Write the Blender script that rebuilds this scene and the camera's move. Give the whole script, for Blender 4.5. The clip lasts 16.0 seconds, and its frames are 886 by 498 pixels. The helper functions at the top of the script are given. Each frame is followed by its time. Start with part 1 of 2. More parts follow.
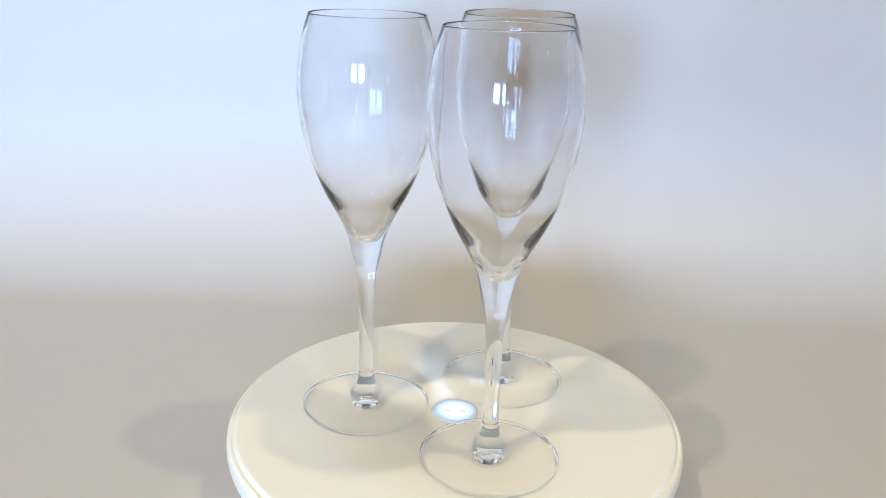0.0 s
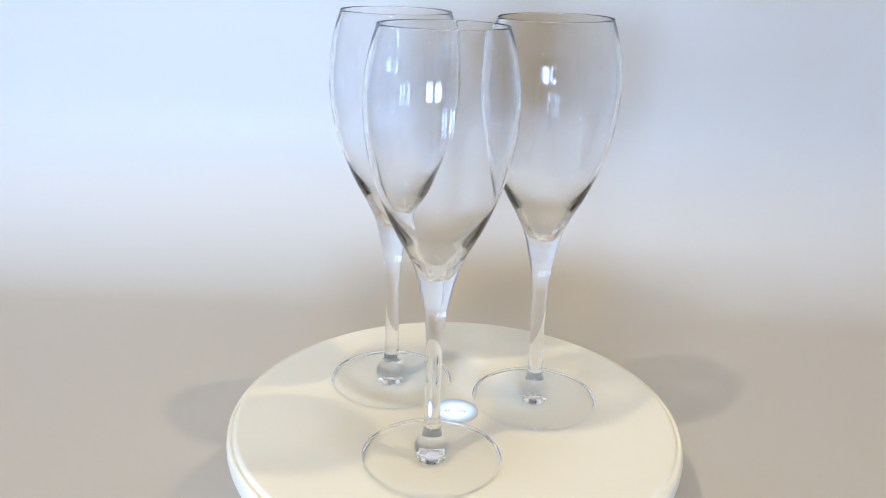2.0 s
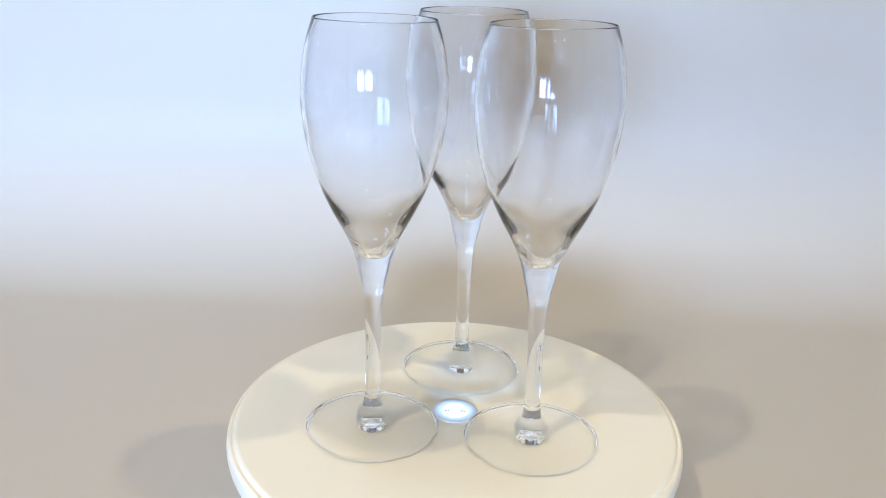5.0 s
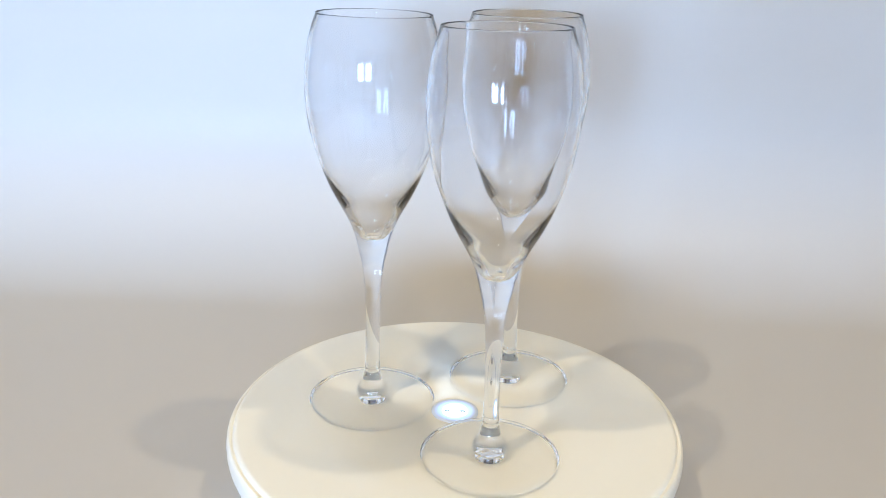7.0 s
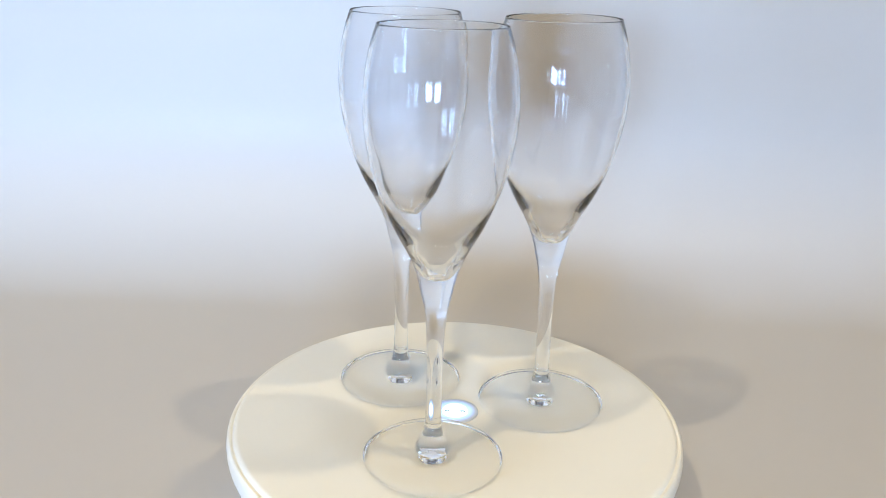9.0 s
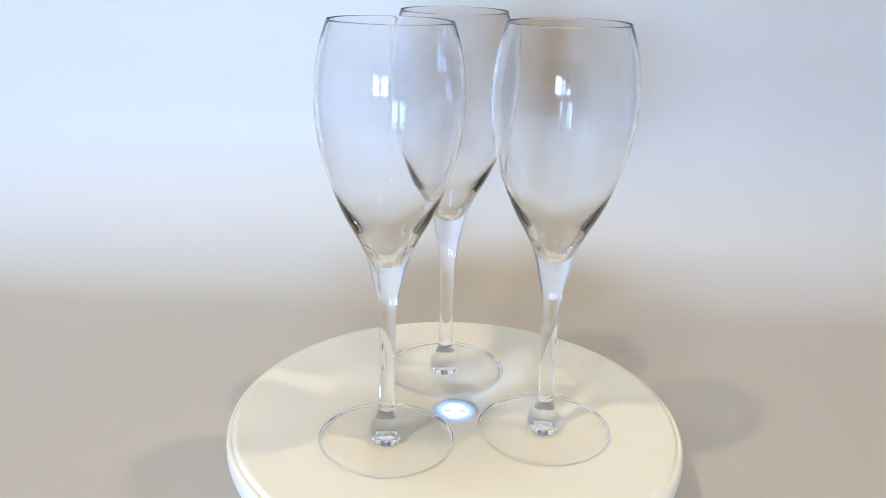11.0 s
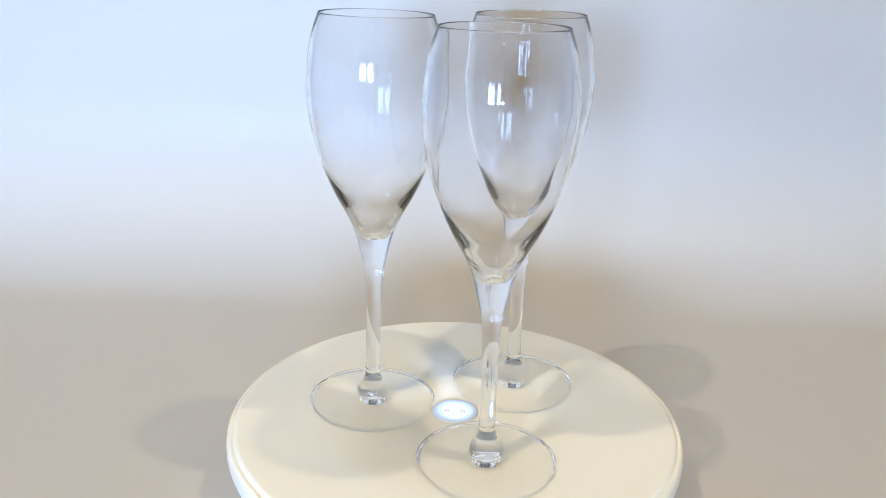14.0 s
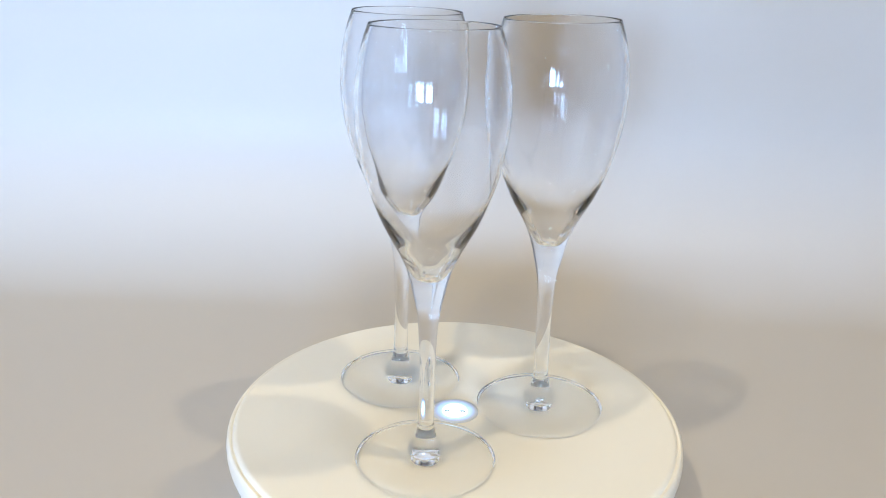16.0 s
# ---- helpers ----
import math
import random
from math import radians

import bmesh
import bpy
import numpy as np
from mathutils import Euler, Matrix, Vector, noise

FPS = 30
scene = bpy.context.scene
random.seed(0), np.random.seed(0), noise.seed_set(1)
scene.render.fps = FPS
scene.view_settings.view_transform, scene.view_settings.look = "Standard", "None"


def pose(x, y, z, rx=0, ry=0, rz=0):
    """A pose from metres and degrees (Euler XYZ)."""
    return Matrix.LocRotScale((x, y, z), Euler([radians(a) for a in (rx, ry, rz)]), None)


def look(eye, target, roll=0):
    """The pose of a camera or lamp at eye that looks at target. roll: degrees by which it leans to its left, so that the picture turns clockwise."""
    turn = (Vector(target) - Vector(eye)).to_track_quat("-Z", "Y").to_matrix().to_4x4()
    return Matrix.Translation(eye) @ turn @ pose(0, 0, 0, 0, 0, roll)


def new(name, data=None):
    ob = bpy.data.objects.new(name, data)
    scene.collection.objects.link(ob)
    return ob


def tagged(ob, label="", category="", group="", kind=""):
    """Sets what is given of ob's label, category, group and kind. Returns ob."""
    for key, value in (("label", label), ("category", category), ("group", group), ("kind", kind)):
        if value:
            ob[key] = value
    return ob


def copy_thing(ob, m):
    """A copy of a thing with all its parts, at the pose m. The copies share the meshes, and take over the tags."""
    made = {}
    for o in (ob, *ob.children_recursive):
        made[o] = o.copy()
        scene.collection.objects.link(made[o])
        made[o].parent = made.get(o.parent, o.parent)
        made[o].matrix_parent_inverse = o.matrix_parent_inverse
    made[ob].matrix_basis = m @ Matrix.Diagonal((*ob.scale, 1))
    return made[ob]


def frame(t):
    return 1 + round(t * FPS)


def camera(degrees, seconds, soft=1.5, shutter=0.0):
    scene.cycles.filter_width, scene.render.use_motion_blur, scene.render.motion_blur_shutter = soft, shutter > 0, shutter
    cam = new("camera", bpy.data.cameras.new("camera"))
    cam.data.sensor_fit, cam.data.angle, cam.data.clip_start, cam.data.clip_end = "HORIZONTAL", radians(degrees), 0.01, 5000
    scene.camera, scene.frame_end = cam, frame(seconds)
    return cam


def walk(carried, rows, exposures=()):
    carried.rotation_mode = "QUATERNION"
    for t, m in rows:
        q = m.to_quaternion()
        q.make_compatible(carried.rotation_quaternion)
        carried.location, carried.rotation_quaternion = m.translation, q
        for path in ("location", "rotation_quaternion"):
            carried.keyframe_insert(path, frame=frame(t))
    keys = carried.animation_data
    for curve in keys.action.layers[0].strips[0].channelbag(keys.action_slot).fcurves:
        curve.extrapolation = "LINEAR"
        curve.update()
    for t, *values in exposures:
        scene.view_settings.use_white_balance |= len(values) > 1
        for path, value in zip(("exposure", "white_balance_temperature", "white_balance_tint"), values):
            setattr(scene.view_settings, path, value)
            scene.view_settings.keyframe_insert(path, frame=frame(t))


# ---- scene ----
cam = camera(55.6, 16.0, soft=1.0)
TOP = 0.80            # height of the turntable's upper face
PAPER = 0.755         # upper face of the white backdrop sheet
SPIN = -17.571        # degrees a second, clockwise from above
EYE = (-0.0006, -0.4144, TOP + 0.2438)
AIM = (-0.0200, 0.5274, TOP - 0.0917)
walk(cam, [(0.0, look(EYE, AIM, 1.56)), (16.0, look(EYE, AIM, 1.56))], [(0.0, -0.10), (16.0, -0.10)])

# ---- world and lamps ----
world = bpy.data.worlds.new("world")
scene.world = world
world.use_nodes = True
wn = world.node_tree
sky = wn.nodes.new("ShaderNodeTexSky")
sky.sky_type, sky.sun_disc = "NISHITA", False
sky.sun_elevation, sky.sun_rotation = radians(35), radians(120)
wn.links.new(sky.outputs[0], wn.nodes["Background"].inputs[0])
wn.nodes["Background"].inputs[1].default_value = 0.1

scene.cycles.transparent_max_bounces = 40
scene.cycles.max_bounces, scene.cycles.transmission_bounces, scene.cycles.glossy_bounces = 32, 32, 16
CEIL = 2.45
ROOM = (-2.2, 2.4, -5.2, 1.6)        # x0, x1, y0, y1
# window openings in the wall behind the camera: x0, x1, z0, z1
WINDOWS = [(-1.95, -1.10, 0.88, 1.72), (-0.75, 0.10, 0.88, 1.72)]
# ceiling downlights: x, y, power
DOWNLIGHTS = [(-0.67, -0.66, 12.0), (0.62, -0.19, 8.3), (-0.62, -1.40, 6.5), (0.08, -1.35, 6.5), (0.78, -1.35, 1.5),
              (-1.40, -1.30, 1.5), (-0.95, -2.4, 1.6), (-0.1, -2.5, 1.6), (0.7, -2.4, 1.6), (1.5, -2.3, 1.2), (-0.5, -3.8, 1.6), (0.6, -3.8, 1.6)]



def area_lamp(name, m, sx, sy, power, colour, disk=False, spread=180):
    data = bpy.data.lights.new(name, "AREA")
    data.shape = "DISK" if disk else "RECTANGLE"
    data.size, data.energy, data.color = sx, power, colour
    if not disk:
        data.size_y = sy
    data.spread = radians(spread)
    ob = new(name, data)
    ob.matrix_world = m
    return ob


DAY = (0.32, 0.545, 1.0)
WARM = (1.0, 0.88, 0.67)
for x0, x1, z0, z1 in WINDOWS:
    area_lamp("window_daylight", look(((x0 + x1) / 2, ROOM[2] - 0.10, (z0 + z1) / 2), (-0.72, 0.35, 0.72)),
              x1 - x0, z1 - z0, 34, DAY, spread=50)
for x, y, power in DOWNLIGHTS:
    lamp = area_lamp("downlight_lamp", look((x, y, CEIL - 0.012), (x, y, 0)), 0.065 if y > -1 else 0.09, 0.1, power, WARM, True)
    lamp.data.cycles.is_caustics_light = y > -1


# ---- materials ----
def material(name):
    m = bpy.data.materials.new(name)
    m.use_nodes = True
    return m, m.node_tree.nodes, m.node_tree.links, m.node_tree.nodes["Principled BSDF"]


def surface(name, colour, rough=0.5, grain=60.0, vary=0.06, bump=0.05, metal=0.0, stain=4.0, coat=0.0):
    """Painted, paper or plastic surface: two scales of colour change, uneven gloss and a fine relief."""
    m, n, k, b = material(name)
    geo = n.new("ShaderNodeTexCoord")
    big, fine = n.new("ShaderNodeTexNoise"), n.new("ShaderNodeTexNoise")
    big.inputs["Scale"].default_value, fine.inputs["Scale"].default_value = stain, grain
    big.inputs["Detail"].default_value, fine.inputs["Detail"].default_value = 3, 4
    mix = n.new("ShaderNodeMix")
    mix.data_type = "RGBA"
    mix.inputs["A"].default_value = (*[c * (1 - vary) for c in colour], 1)
    mix.inputs["B"].default_value = (*[min(1, c * (1 + vary)) for c in colour], 1)
    add = n.new("ShaderNodeMath")
    add.operation = "MULTIPLY_ADD"
    add.inputs[1].default_value = 0.35
    for t in (big, fine):
        k.new(geo.outputs["Object"], t.inputs["Vector"])
    half = n.new("ShaderNodeMath")
    half.operation = "MULTIPLY"
    half.inputs[1].default_value = 0.65
    k.new(big.outputs["Fac"], half.inputs[0])
    k.new(fine.outputs["Fac"], add.inputs[0])
    k.new(half.outputs[0], add.inputs[2])
    k.new(add.outputs[0], mix.inputs["Factor"])
    k.new(mix.outputs["Result"], b.inputs["Base Color"])
    ramp = n.new("ShaderNodeMapRange")
    ramp.inputs["To Min"].default_value, ramp.inputs["To Max"].default_value = rough * 0.85, min(1, rough * 1.15)
    k.new(add.outputs[0], ramp.inputs["Value"])
    k.new(ramp.outputs[0], b.inputs["Roughness"])
    bm = n.new("ShaderNodeBump")
    bm.inputs["Strength"].default_value, bm.inputs["Distance"].default_value = bump, 0.001
    k.new(fine.outputs["Fac"], bm.inputs["Height"])
    k.new(bm.outputs[0], b.inputs["Normal"])
    b.inputs["Metallic"].default_value = metal
    b.inputs["Coat Weight"].default_value = coat
    return m


def thin_glass(name, tint, gain=1.0, straight=0.025, mirror=0.9):
    """A thin glass wall: it lets light straight through and mirrors more towards grazing."""
    m, n, k, b = material(name)
    face = n.new("ShaderNodeLayerWeight")
    face.inputs["Blend"].default_value = 0.5
    power = n.new("ShaderNodeMath")
    power.operation, power.inputs[1].default_value = "POWER", 5.0
    k.new(face.outputs["Facing"], power.inputs[0])
    ma = n.new("ShaderNodeMath")
    ma.operation = "MULTIPLY_ADD"
    ma.inputs[1].default_value, ma.inputs[2].default_value = 0.9 * gain, straight
    k.new(power.outputs[0], ma.inputs[0])
    clear, gloss, mix = n.new("ShaderNodeBsdfTransparent"), n.new("ShaderNodeBsdfGlossy"), n.new("ShaderNodeMixShader")
    clear.inputs["Color"].default_value = (*tint, 1)
    gloss.inputs["Roughness"].default_value = 0.0
    gloss.inputs["Color"].default_value = (mirror, mirror, mirror, 1)
    k.new(ma.outputs[0], mix.inputs[0])
    k.new(clear.outputs[0], mix.inputs[1])
    k.new(gloss.outputs[0], mix.inputs[2])
    n.remove(b)
    k.new(mix.outputs[0], n["Material Output"].inputs["Surface"])
    return m


def solid_look(b):
    b.inputs["Base Color"].default_value = (0.985, 0.99, 1.0, 1)
    b.inputs["Roughness"].default_value = 0.0
    b.inputs["IOR"].default_value = 1.52
    b.inputs["Transmission Weight"].default_value = 1.0


def solid_glass(name):
    m, n, k, b = material(name)
    solid_look(b)
    return m


def glow(name, colour, strength):
    m, n, k, b = material(name)
    b.inputs["Base Color"].default_value = (0.8, 0.8, 0.8, 1)
    b.inputs["Emission Color"].default_value = (*colour, 1)
    b.inputs["Emission Strength"].default_value = strength
    return m


def fading_glow(name, colour, r0, r1, strength):
    """A pale surface with a lamp's halo put into it as glow, fading from r0 to r1."""
    m, n, k, b = material(name)
    b.inputs["Base Color"].default_value = (0.58, 0.63, 0.70, 1)
    b.inputs["Roughness"].default_value = 0.35
    b.inputs["Emission Color"].default_value = (*colour, 1)
    where, flat, size, fade = n.new("ShaderNodeTexCoord"), n.new("ShaderNodeVectorMath"), n.new("ShaderNodeVectorMath"), n.new("ShaderNodeMapRange")
    flat.operation, size.operation = "MULTIPLY", "LENGTH"
    flat.inputs[1].default_value = (1, 1, 0)
    fade.interpolation_type = "SMOOTHSTEP"
    for key, value in (("From Min", r0), ("From Max", r1), ("To Min", strength), ("To Max", 0.0)):
        fade.inputs[key].default_value = value
    k.new(where.outputs["Object"], flat.inputs[0])
    k.new(flat.outputs[0], size.inputs[0])
    k.new(size.outputs["Value"], fade.inputs["Value"])
    k.new(fade.outputs[0], b.inputs["Emission Strength"])
    return m


PAPER_WHITE = surface("backdrop_sheet", (0.53, 0.485, 0.41), 0.48, 220, 0.02, 0.03, stain=2)
PLATTER_WHITE = surface("platter_plastic", (0.87, 0.815, 0.66), 0.38, 300, 0.02, 0.02, stain=9)
SKIRT_WHITE = surface("skirt_plastic", (0.80, 0.81, 0.82), 0.3, 300, 0.02, 0.02, stain=9)
WALL_PAINT = surface("wall_paint", (0.66, 0.69, 0.74), 0.8, 90, 0.04, 0.2)
CEIL_PAINT = surface("ceiling_paint", (0.78, 0.77, 0.75), 0.85, 90, 0.03, 0.2)
FLOOR_WOOD = surface("floor_boards", (0.36, 0.29, 0.22), 0.5, 40, 0.18, 0.2)
TABLE_WOOD = surface("table_wood", (0.34, 0.25, 0.17), 0.45, 50, 0.15, 0.1)
FRAME_PAINT = surface("window_paint", (0.75, 0.75, 0.74), 0.45, 120, 0.03, 0.05)
METAL = surface("brushed_metal", (0.7, 0.7, 0.7), 0.3, 200, 0.05, 0.03, metal=1.0)
DARK = surface("dark_plastic", (0.03, 0.03, 0.033), 0.35, 300, 0.1, 0.02)
FOOT_GLASS = thin_glass("foot_glass", (0.997, 0.998, 0.998), 0.4, 0.02)
STEM_GLASS = solid_glass("stem_glass")
LED_GLOW = glow("led_glow", (0.55, 0.80, 1.0), 3.5)
# blue bloom round the LED, given to the surface as emission
HALO_GLOW = fading_glow("halo_glow", (0.22, 0.48, 1.0), 0.0068, 0.0125, 1.3)
LED_MARK = surface("led_dash", (0.02, 0.05, 0.04), 0.4, 300, 0.1, 0.02)
PANE = thin_glass("window_pane_glass", (0.95, 0.97, 0.97), 0.6)


# ---- mesh helpers ----
def mesh_of(name, bm):
    me = bpy.data.meshes.new(name)
    bm.normal_update()
    bm.to_mesh(me)
    bm.free()
    return me


def part(name, bm, mat, parent=None, label=""):
    me = mesh_of(name, bm)
    for m in (mat if isinstance(mat, (list, tuple)) else [mat]):
        me.materials.append(m)
    ob = new(name, me)
    if parent:
        ob.parent = parent
    if label:
        tagged(ob, label)
    return ob


def box(bm, x0, x1, y0, y1, z0, z1, bevel=0.0):
    r = bmesh.ops.create_cube(bm, size=1, matrix=Matrix.Translation(((x0 + x1) / 2, (y0 + y1) / 2, (z0 + z1) / 2)) @ Matrix.Diagonal((x1 - x0, y1 - y0, z1 - z0, 1)))
    if bevel:
        edges = list({e for v in r["verts"] for e in v.link_edges})
        bmesh.ops.bevel(bm, geom=edges, offset=bevel, segments=2, affect="EDGES", profile=0.7)
    return bm


def lathe(bm, profile, n=96, flip=False, smooth=True):
    """Turns a line of (radius, height) round the z axis; a radius of 0 closes it. Outward faces when the line runs upwards outside."""
    rings = []
    for r, z in profile:
        if r < 1e-6:
            rings.append([bm.verts.new((0, 0, z))])
        else:
            rings.append([bm.verts.new((r * math.cos(2 * math.pi * i / n), r * math.sin(2 * math.pi * i / n), z)) for i in range(n)])
    for a, b in zip(rings, rings[1:]):
        for i in range(n):
            j = (i + 1) % n
            if len(a) == 1:
                vs = [a[0], b[j], b[i]]
            elif len(b) == 1:
                vs = [a[i], a[j], b[0]]
            else:
                vs = [a[i], a[j], b[j], b[i]]
            f = bm.faces.new(vs[::-1] if flip else vs)
            f.smooth = smooth
    return bm


def spline(points, steps=8):
    """A smooth line through the points (Catmull-Rom)."""
    out = []
    p = [points[0], *points, points[-1]]
    for a, b, c, d in zip(p, p[1:], p[2:], p[3:]):
        for s in range(steps):
            t = s / steps
            out.append(tuple(0.5 * (2 * b[i] + (c[i] - a[i]) * t + (2 * a[i] - 5 * b[i] + 4 * c[i] - d[i]) * t * t
                                    + (3 * b[i] - a[i] - 3 * c[i] + d[i]) * t ** 3) for i in range(2)))
    out.append(points[-1])
    return out


# ---- the room that closes the place ----
def wall_with_openings(name, a0, a1, openings, m, label):
    """A wall 0.2 m thick along x from a0 to a1, with openings (x0, x1, z0, z1) through it; m places it."""
    bm = bmesh.new()
    x = a0
    for x0, x1, z0, z1 in sorted(openings):
        box(bm, x, x0, -0.2, 0, 0, CEIL)
        box(bm, x0, x1, -0.2, 0, 0, z0)
        box(bm, x0, x1, -0.2, 0, z1, CEIL)
        x = x1
    box(bm, x, a1, -0.2, 0, 0, CEIL)
    ob = part(name, bm, WALL_PAINT)
    ob.matrix_world = m
    return tagged(ob, label, "wall", kind="structure")


X0, X1, Y0, Y1 = ROOM
wall_with_openings("wall_south", X0, X1, WINDOWS, pose(0, Y0, 0), "plain pale painted wall with two window openings")
wall_with_openings("wall_west", Y0, Y1, [], pose(X0, 0, 0, 0, 0, 90) @ pose(0, 0.2, 0), "plain pale painted wall")
wall_with_openings("wall_north", X0, X1, [], pose(0, Y1 + 0.2, 0), "plain pale painted wall behind the backdrop")
wall_with_openings("wall_east", Y0, Y1, [], pose(X1, 0, 0, 0, 0, 90), "plain pale painted wall")
bm = bmesh.new()
box(bm, X0 - 0.2, X1 + 0.2, Y0 - 0.2, Y1 + 0.2, -0.1, 0)
tagged(part("floor", bm, FLOOR_WOOD), "brown wooden room floor under the table", "floor", kind="structure")
bm = bmesh.new()
box(bm, X0 - 0.2, X1 + 0.2, Y0 - 0.2, Y1 + 0.2, CEIL, CEIL + 0.1)
tagged(part("ceiling", bm, CEIL_PAINT), "plain white painted ceiling with downlights", "ceiling", kind="structure")


def window(name, width, z0, z1, m):
    """A casement of two sashes with glazing bars, set in the wall's thickness; x runs along the wall."""
    w = tagged(new(name), "white painted casement window with glazing bars", "window", kind="structure")
    w.matrix_world = m
    bm = bmesh.new()
    f = 0.045
    box(bm, 0, f, -0.08, -0.03, z0, z1)
    box(bm, width - f, width, -0.08, -0.03, z0, z1)
    box(bm, f, width - f, -0.08, -0.03, z0, z0 + f)
    box(bm, f, width - f, -0.08, -0.03, z1 - f, z1)
    part("window_frame", bm, FRAME_PAINT, w)
    mid = width / 2
    bm = bmesh.new()
    box(bm, mid - 0.04, mid + 0.04, -0.085, -0.025, z0 + f, z1 - f)
    part("mullion", bm, FRAME_PAINT, w)
    for xa, xb in ((f, mid - 0.04), (mid + 0.04, width - f)):
        bm = bmesh.new()
        box(bm, xa, xb, -0.057, -0.053, z0 + f, z1 - f)
        p = part("pane", bm, PANE, w)
        p.visible_shadow = False
        bm = bmesh.new()
        zc = z0 + (z1 - z0) * 0.62
        box(bm, xa, xb, -0.07, -0.04, zc - 0.012, zc + 0.012)
        part("glazing_bar", bm, FRAME_PAINT, w)
    bm = bmesh.new()
    box(bm, 0.004, width - 0.004, -0.03, 0.04, z0 + 0.003, z0 + 0.025, 0.004)
    part("window_sill", bm, FRAME_PAINT, w)
    return w


for i, (x0, x1, z0, z1) in enumerate(WINDOWS):
    window("window_%d" % (i + 1), x1 - x0, z0, z1, pose(x0, Y0, 0))


# ---- downlights ----
def downlight():
    d = tagged(new("downlight"), "round metal ceiling downlight with a warm bulb", "ceiling light", "ceiling downlights")
    bm = bmesh.new()
    lathe(bm, [(0.056, 0.0), (0.070, 0.0), (0.070, -0.006), (0.056, -0.009), (0.0545, -0.004), (0.0545, 0.0), (0.056, 0.0)], 32)
    part("trim_ring", bm, METAL, d)
    return d


first = None
for x, y, power in DOWNLIGHTS:
    if first is None:
        first = downlight()
        first.location = (x, y, CEIL)
    else:
        copy_thing(first, pose(x, y, CEIL))


# ---- table and backdrop ----
def table():
    t = tagged(new("table"), "brown wooden table under the white backdrop sheet", "table")
    bm = bmesh.new()
    box(bm, -0.8, 0.8, -0.55, 0.55, 0.715, PAPER - 0.004, 0.004)
    part("tabletop", bm, TABLE_WOOD, t)
    for x in (-0.74, 0.74):
        for y in (-0.49, 0.49):
            bm = bmesh.new()
            box(bm, x - 0.03, x + 0.03, y - 0.03, y + 0.03, 0, 0.7155, 0.003)
            part("leg", bm, TABLE_WOOD, t)
    return t


table()
SWEEP_Y, SWEEP_R = 0.230, 0.15


def backdrop():
    """One thick white sheet: flat on the table, then curved up behind the turntable."""
    line = [(-0.53, 0.0), (-0.3, 0.0), (0.0, 0.0), (0.14, 0.0)]
    line += [(SWEEP_Y + SWEEP_R * math.sin(a), SWEEP_R * (1 - math.cos(a))) for a in [i * math.pi / 40 for i in range(21)]]
    line += [(SWEEP_Y + SWEEP_R + 0.012 * h, SWEEP_R + h) for h in (0.1, 0.25, 0.4, 0.6)]
    bm = bmesh.new()
    top, low = [], []
    cols = 24
    for i, (y, z) in enumerate(line):
        a, b = line[max(0, i - 1)], line[min(len(line) - 1, i + 1)]
        d = Vector((b[0] - a[0], b[1] - a[1])).normalized()
        n = Vector((-d.y, d.x))
        top.append([bm.verts.new((-0.54 + 1.08 * c / cols, y, z)) for c in range(cols + 1)])
        low.append([bm.verts.new((-0.54 + 1.08 * c / cols, y - n.x * 0.0035, z - n.y * 0.0035)) for c in range(cols + 1)])
    for i in range(len(line) - 1):
        for c in range(cols):
            f = bm.faces.new((top[i][c], top[i][c + 1], top[i + 1][c + 1], top[i + 1][c]))
            g = bm.faces.new((low[i][c], low[i + 1][c], low[i + 1][c + 1], low[i][c + 1]))
            f.smooth = g.smooth = True
        for c in (0, cols):
            bm.faces.new((top[i][c], low[i][c], low[i + 1][c], top[i + 1][c]))
    for i in (0, len(line) - 1):
        for c in range(cols):
            bm.faces.new((top[i][c], top[i][c + 1], low[i][c + 1], low[i][c]))
    bmesh.ops.recalc_face_normals(bm, faces=bm.faces)
    ob = part("backdrop", bm, PAPER_WHITE)
    ob.location = (0, 0, PAPER)
    ob.cycles.is_caustics_receiver = True
    return tagged(ob, "smooth satin white backdrop sheet curving up behind the turntable", "backdrop", kind="structure")


backdrop()


# ---- unseen blocker for the filming phone's shadow ----
def phone_shadow_stand():
    """A small unseen table stand before the turntable, made up to throw the filming phone's shadow on the backdrop:
    foot, rod, ball head and block.
    """
    t = tagged(new("phone_shadow_stand"), "small dark unseen stand and block, added to cast the filming phone's shadow", "stand")
    t.location = (0.0, -0.455, PAPER)
    bm = bmesh.new()
    lathe(bm, [(0.0, 0.0), (0.040, 0.0), (0.041, 0.002), (0.039, 0.006), (0.012, 0.010), (0.0, 0.010)], 48)
    part("base", bm, DARK, t)
    bm = bmesh.new()
    lathe(bm, [(0.0, 0.0095), (0.005, 0.0095), (0.005, 0.2105), (0.0, 0.2105)], 24)
    part("rod", bm, METAL, t)
    bm = bmesh.new()
    lathe(bm, spline([(0.005, 0.210), (0.009, 0.215), (0.011, 0.222), (0.009, 0.229), (0.006, 0.233)], 4) + [(0.013, 0.235), (0.013, 0.2405), (0.0, 0.2405)], 32)
    part("ball_head", bm, DARK, t)
    # block sized and offset to shape the shadow, not a modelled device
    bm = bmesh.new()
    box(bm, -0.010, 0.040, -0.012, 0.0125, 0.240, 0.293, 0.003)
    part("shadow_block", bm, DARK, t, "unseen dark block sized for the filming phone's shadow")
    return t


phone_shadow_stand()


# ---- turntable ----
HIGH = TOP - PAPER


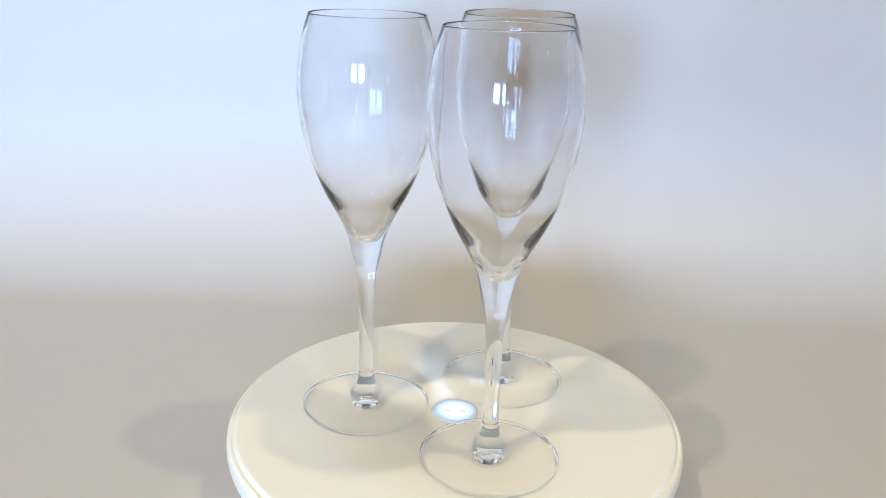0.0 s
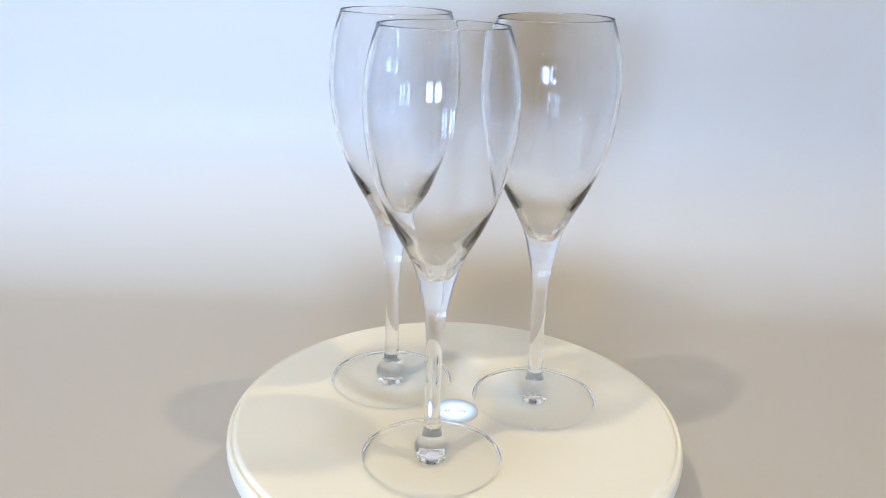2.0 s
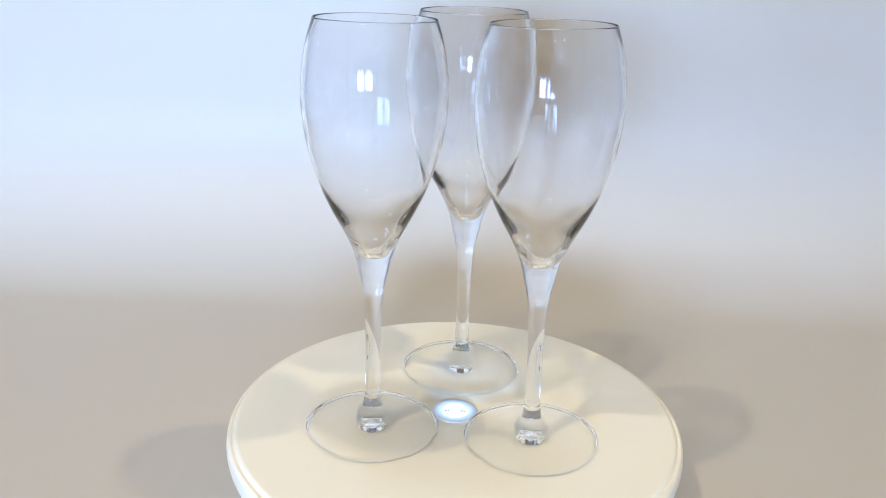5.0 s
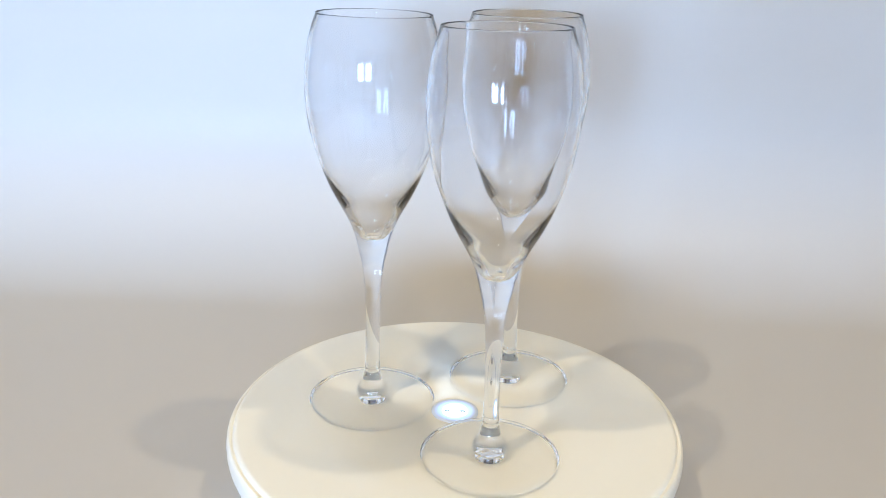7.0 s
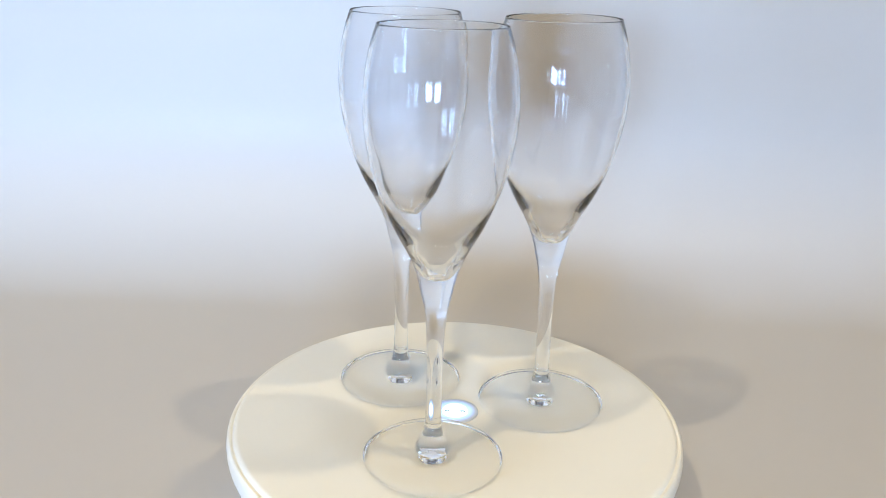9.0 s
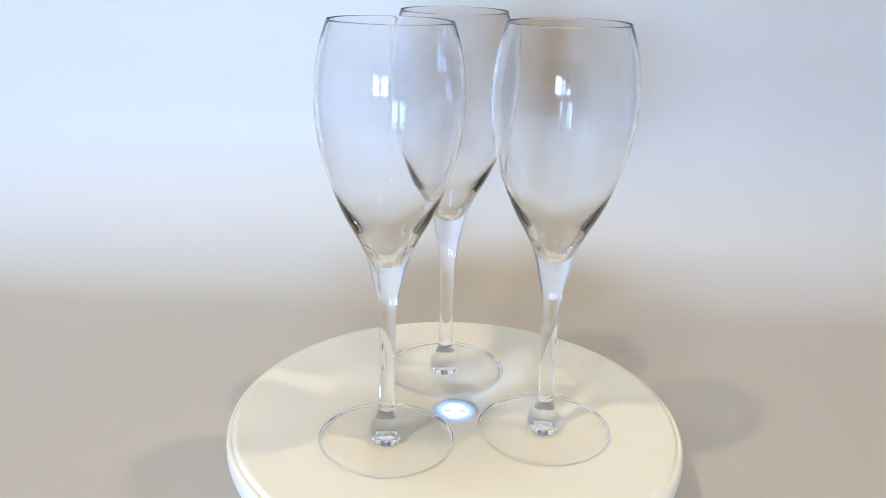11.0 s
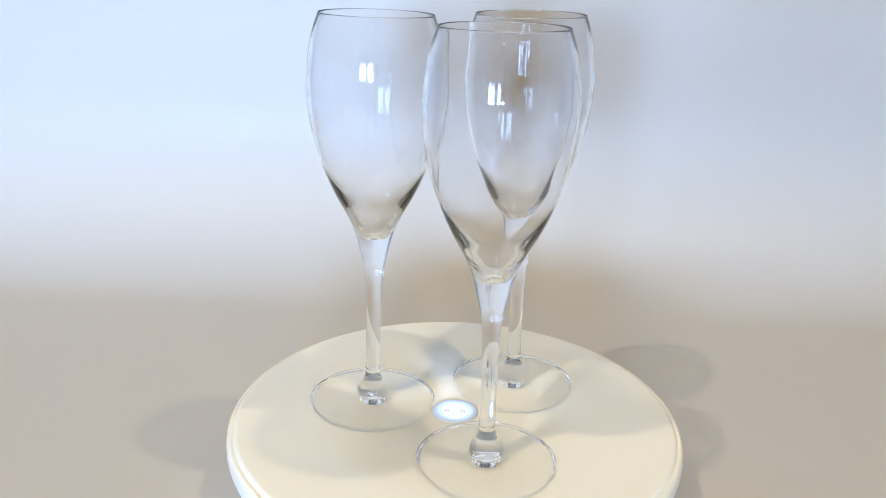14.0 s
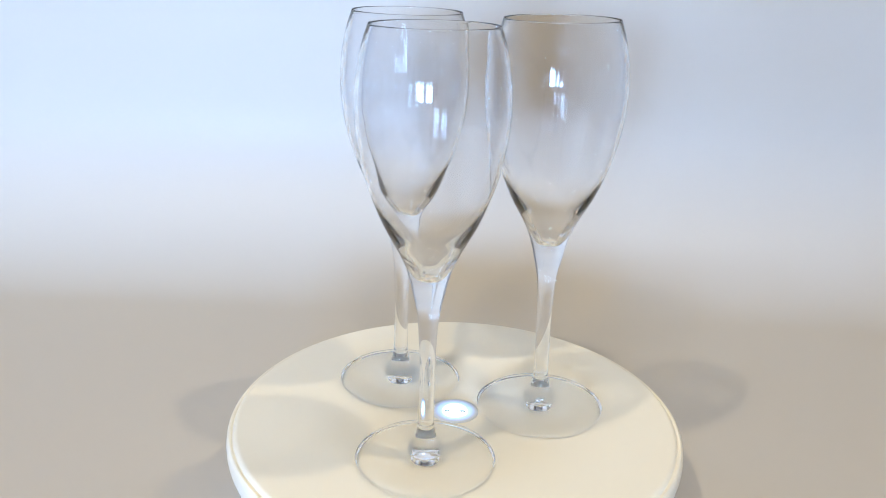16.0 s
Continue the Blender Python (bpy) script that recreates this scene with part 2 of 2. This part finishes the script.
def turntable():
    t = tagged(new("turntable"), "round white plastic display turntable with a glowing centre light", "turntable")
    t.location = (0, 0, PAPER)
    bm = bmesh.new()
    lathe(bm, spline([(0.112, 0.0), (0.1165, 0.0015), (0.1185, 0.006), (0.1205, HIGH - 0.022), (0.1215, HIGH - 0.0185)], 4) + [(0.112, HIGH - 0.0185), (0.112, 0.0)], 128)
    base = part("base", bm, SKIRT_WHITE, t)
    bm = bmesh.new()
    top = HIGH
    rim = [(0.0, top - 0.017), (0.118, top - 0.017)]
    rim += spline([(0.1225, top - 0.0165), (0.1245, top - 0.012), (0.125, top - 0.0075), (0.1245, top - 0.0035), (0.1232, top - 0.0018)], 4)
    rim += spline([(0.1222, top - 0.0022), (0.1216, top - 0.0022), (0.1208, top - 0.0008), (0.1195, top - 0.0001), (0.118, top)], 3)
    rim += [(0.08, top), (0.0133, top), (0.0131, top - 0.0003), (0.0131, top - 0.002), (0.0, top - 0.002)]
    lathe(bm, rim, 160)
    platter = part("platter", bm, PLATTER_WHITE, t)
    bm = bmesh.new()
    lathe(bm, [(0.0070, top - 0.0015), (0.0070, top + 0.0002), (0.0066, top + 0.0007), (0.0052, top + 0.0012), (0.0030, top + 0.0015), (0.0, top + 0.0016)], 64)
    lens = part("led_lens", bm, LED_GLOW, t, "glowing cool white domed light lens")
    # dark strips laid on the dome in place of the LED pins' reflections
    for x, turn in ((-0.0050, -35), (-0.0034, -22), (0.0034, 22), (0.0050, 35)):
        bm = bmesh.new()
        box(bm, -0.0004, 0.0004, -0.0012, 0.0012, -0.0002, 0.0002)
        mark = part("led_dash", bm, LED_MARK, lens, "small dark dash on the lens for a reflected LED pin")
        mark.matrix_basis = pose(x, -0.0022, top + 0.0016 - abs(x) * 0.07, 0, 0, turn)
    # added ring that carries the LED's blue halo
    bm = bmesh.new()
    lathe(bm, [(0.0072, top - 0.0015), (0.01305, top - 0.0015), (0.01305, top + 0.0001), (0.0126, top + 0.0003), (0.0076, top + 0.0004), (0.0072, top)], 64)
    part("halo_ring", bm, HALO_GLOW, t, "soft blue halo of the centre light, added as a glowing ring")
    return t, platter


stand, PLATTER = turntable()
PLATTER.cycles.is_caustics_receiver = True


# ---- champagne glasses ----
OUTER = [(0.00760, 0.0900), (0.00860, 0.0950), (0.01040, 0.1015), (0.01280, 0.1075), (0.01560, 0.1130), (0.02000, 0.1210), (0.02400, 0.1295), (0.02820, 0.1405),
         (0.03140, 0.1510), (0.03350, 0.1620), (0.03470, 0.1740), (0.03455, 0.1850), (0.03330, 0.1960), (0.03110, 0.2060), (0.02885, 0.2130)]
INNER = [(0.0, 0.0985), (0.00240, 0.0987), (0.00430, 0.1000), (0.00740, 0.1056), (0.01385, 0.1162), (0.02195, 0.1290), (0.02735, 0.1422),
         (0.03148, 0.1590), (0.03330, 0.1740), (0.03317, 0.1850), (0.03198, 0.1960), (0.02992, 0.2060), (0.02843, 0.2130)]


def champagne_glass():
    g = tagged(new("champagne_glass"), "clear empty champagne glass with a tulip bowl on the turntable", "glass", "glasses on the turntable")
    bm = bmesh.new()
    outer, inner = spline(OUTER, 8), spline(INNER, 8)
    lip = [(0.02876, 0.2134), (0.02864, 0.21356), (0.02852, 0.2134)]
    lathe(bm, outer + lip + inner[::-1], 160)
    part("bowl", bm, STEM_GLASS, g)
    bm = bmesh.new()
    line = spline([(0.0088, 0.0042), (0.00910, 0.0056), (0.00870, 0.0080), (0.00740, 0.0104), (0.00595, 0.0126), (0.00505, 0.0144), (0.00470, 0.0158), (0.00465, 0.0174),
                   (0.00415, 0.0200), (0.00395, 0.0300), (0.00395, 0.0450), (0.00420, 0.0620), (0.00490, 0.0740), (0.00595, 0.0830), (0.00760, 0.0900)], 8)
    lathe(bm, line[56:], 72)
    part("stem", bm, STEM_GLASS, g)
    bm = bmesh.new()
    lathe(bm, line[:57], 72)
    part("knob", bm, STEM_GLASS, g)
    bm = bmesh.new()
    foot = [(0.0, 0.0022), (0.002, 0.0021), (0.0045, 0.0014), (0.0072, 0.0003), (0.02, 0.0003), (0.0337, 0.0003)]
    foot += spline([(0.0343, 0.00034), (0.0349, 0.0006), (0.03532, 0.0010), (0.0354, 0.0014), (0.0352, 0.0018), (0.0347, 0.0021), (0.0338, 0.0023), (0.0300, 0.0026), (0.0200, 0.0030), (0.0130, 0.0036), (0.0089, 0.0044)], 4)
    lathe(bm, foot, 200)
    for f in bm.faces:
        c = f.calc_center_median()
        r = math.hypot(c.x, c.y)
        f.material_index = 1 if r > 0.0341 or r < 0.0072 else 0
    part("foot", bm, [FOOT_GLASS, STEM_GLASS], g)
    for p in g.children:
        p.cycles.is_caustics_caster = p.name.split(".")[0] in ("bowl", "stem", "knob")
    return g


# radius and angle on the platter, and lean of the axis in metres at the rim (outwards, sideways)
PLACES = [(0.0508, 174.78, -0.0019, -0.0004), (0.0485, -68.28, -0.0019, 0.0005), (0.0481, 55.32, -0.0024, -0.0006)]


def glass_pose(place, t):
    rad, a0, lean, side = place
    a = radians(a0 + SPIN * t)
    up = Vector((lean, side, 0.2139)).normalized()
    tilt = Vector((0, 0, 1)).rotation_difference(up).to_matrix().to_4x4()
    return Matrix.Translation((rad * math.cos(a), rad * math.sin(a), TOP + 0.0004)) @ Matrix.Rotation(a, 4, "Z") @ tilt


GLASSES = [champagne_glass()]
for place in PLACES[1:]:
    GLASSES.append(copy_thing(GLASSES[0], glass_pose(place, 0)))


def motions():
    times = [i * 0.5 for i in range(33)]
    for ob, place in zip(GLASSES, PLACES):
        walk(ob, [(t, glass_pose(place, t)) for t in times])
    walk(PLATTER, [(t, pose(0, 0, 0, 0, 0, SPIN * t)) for t in times])


motions()
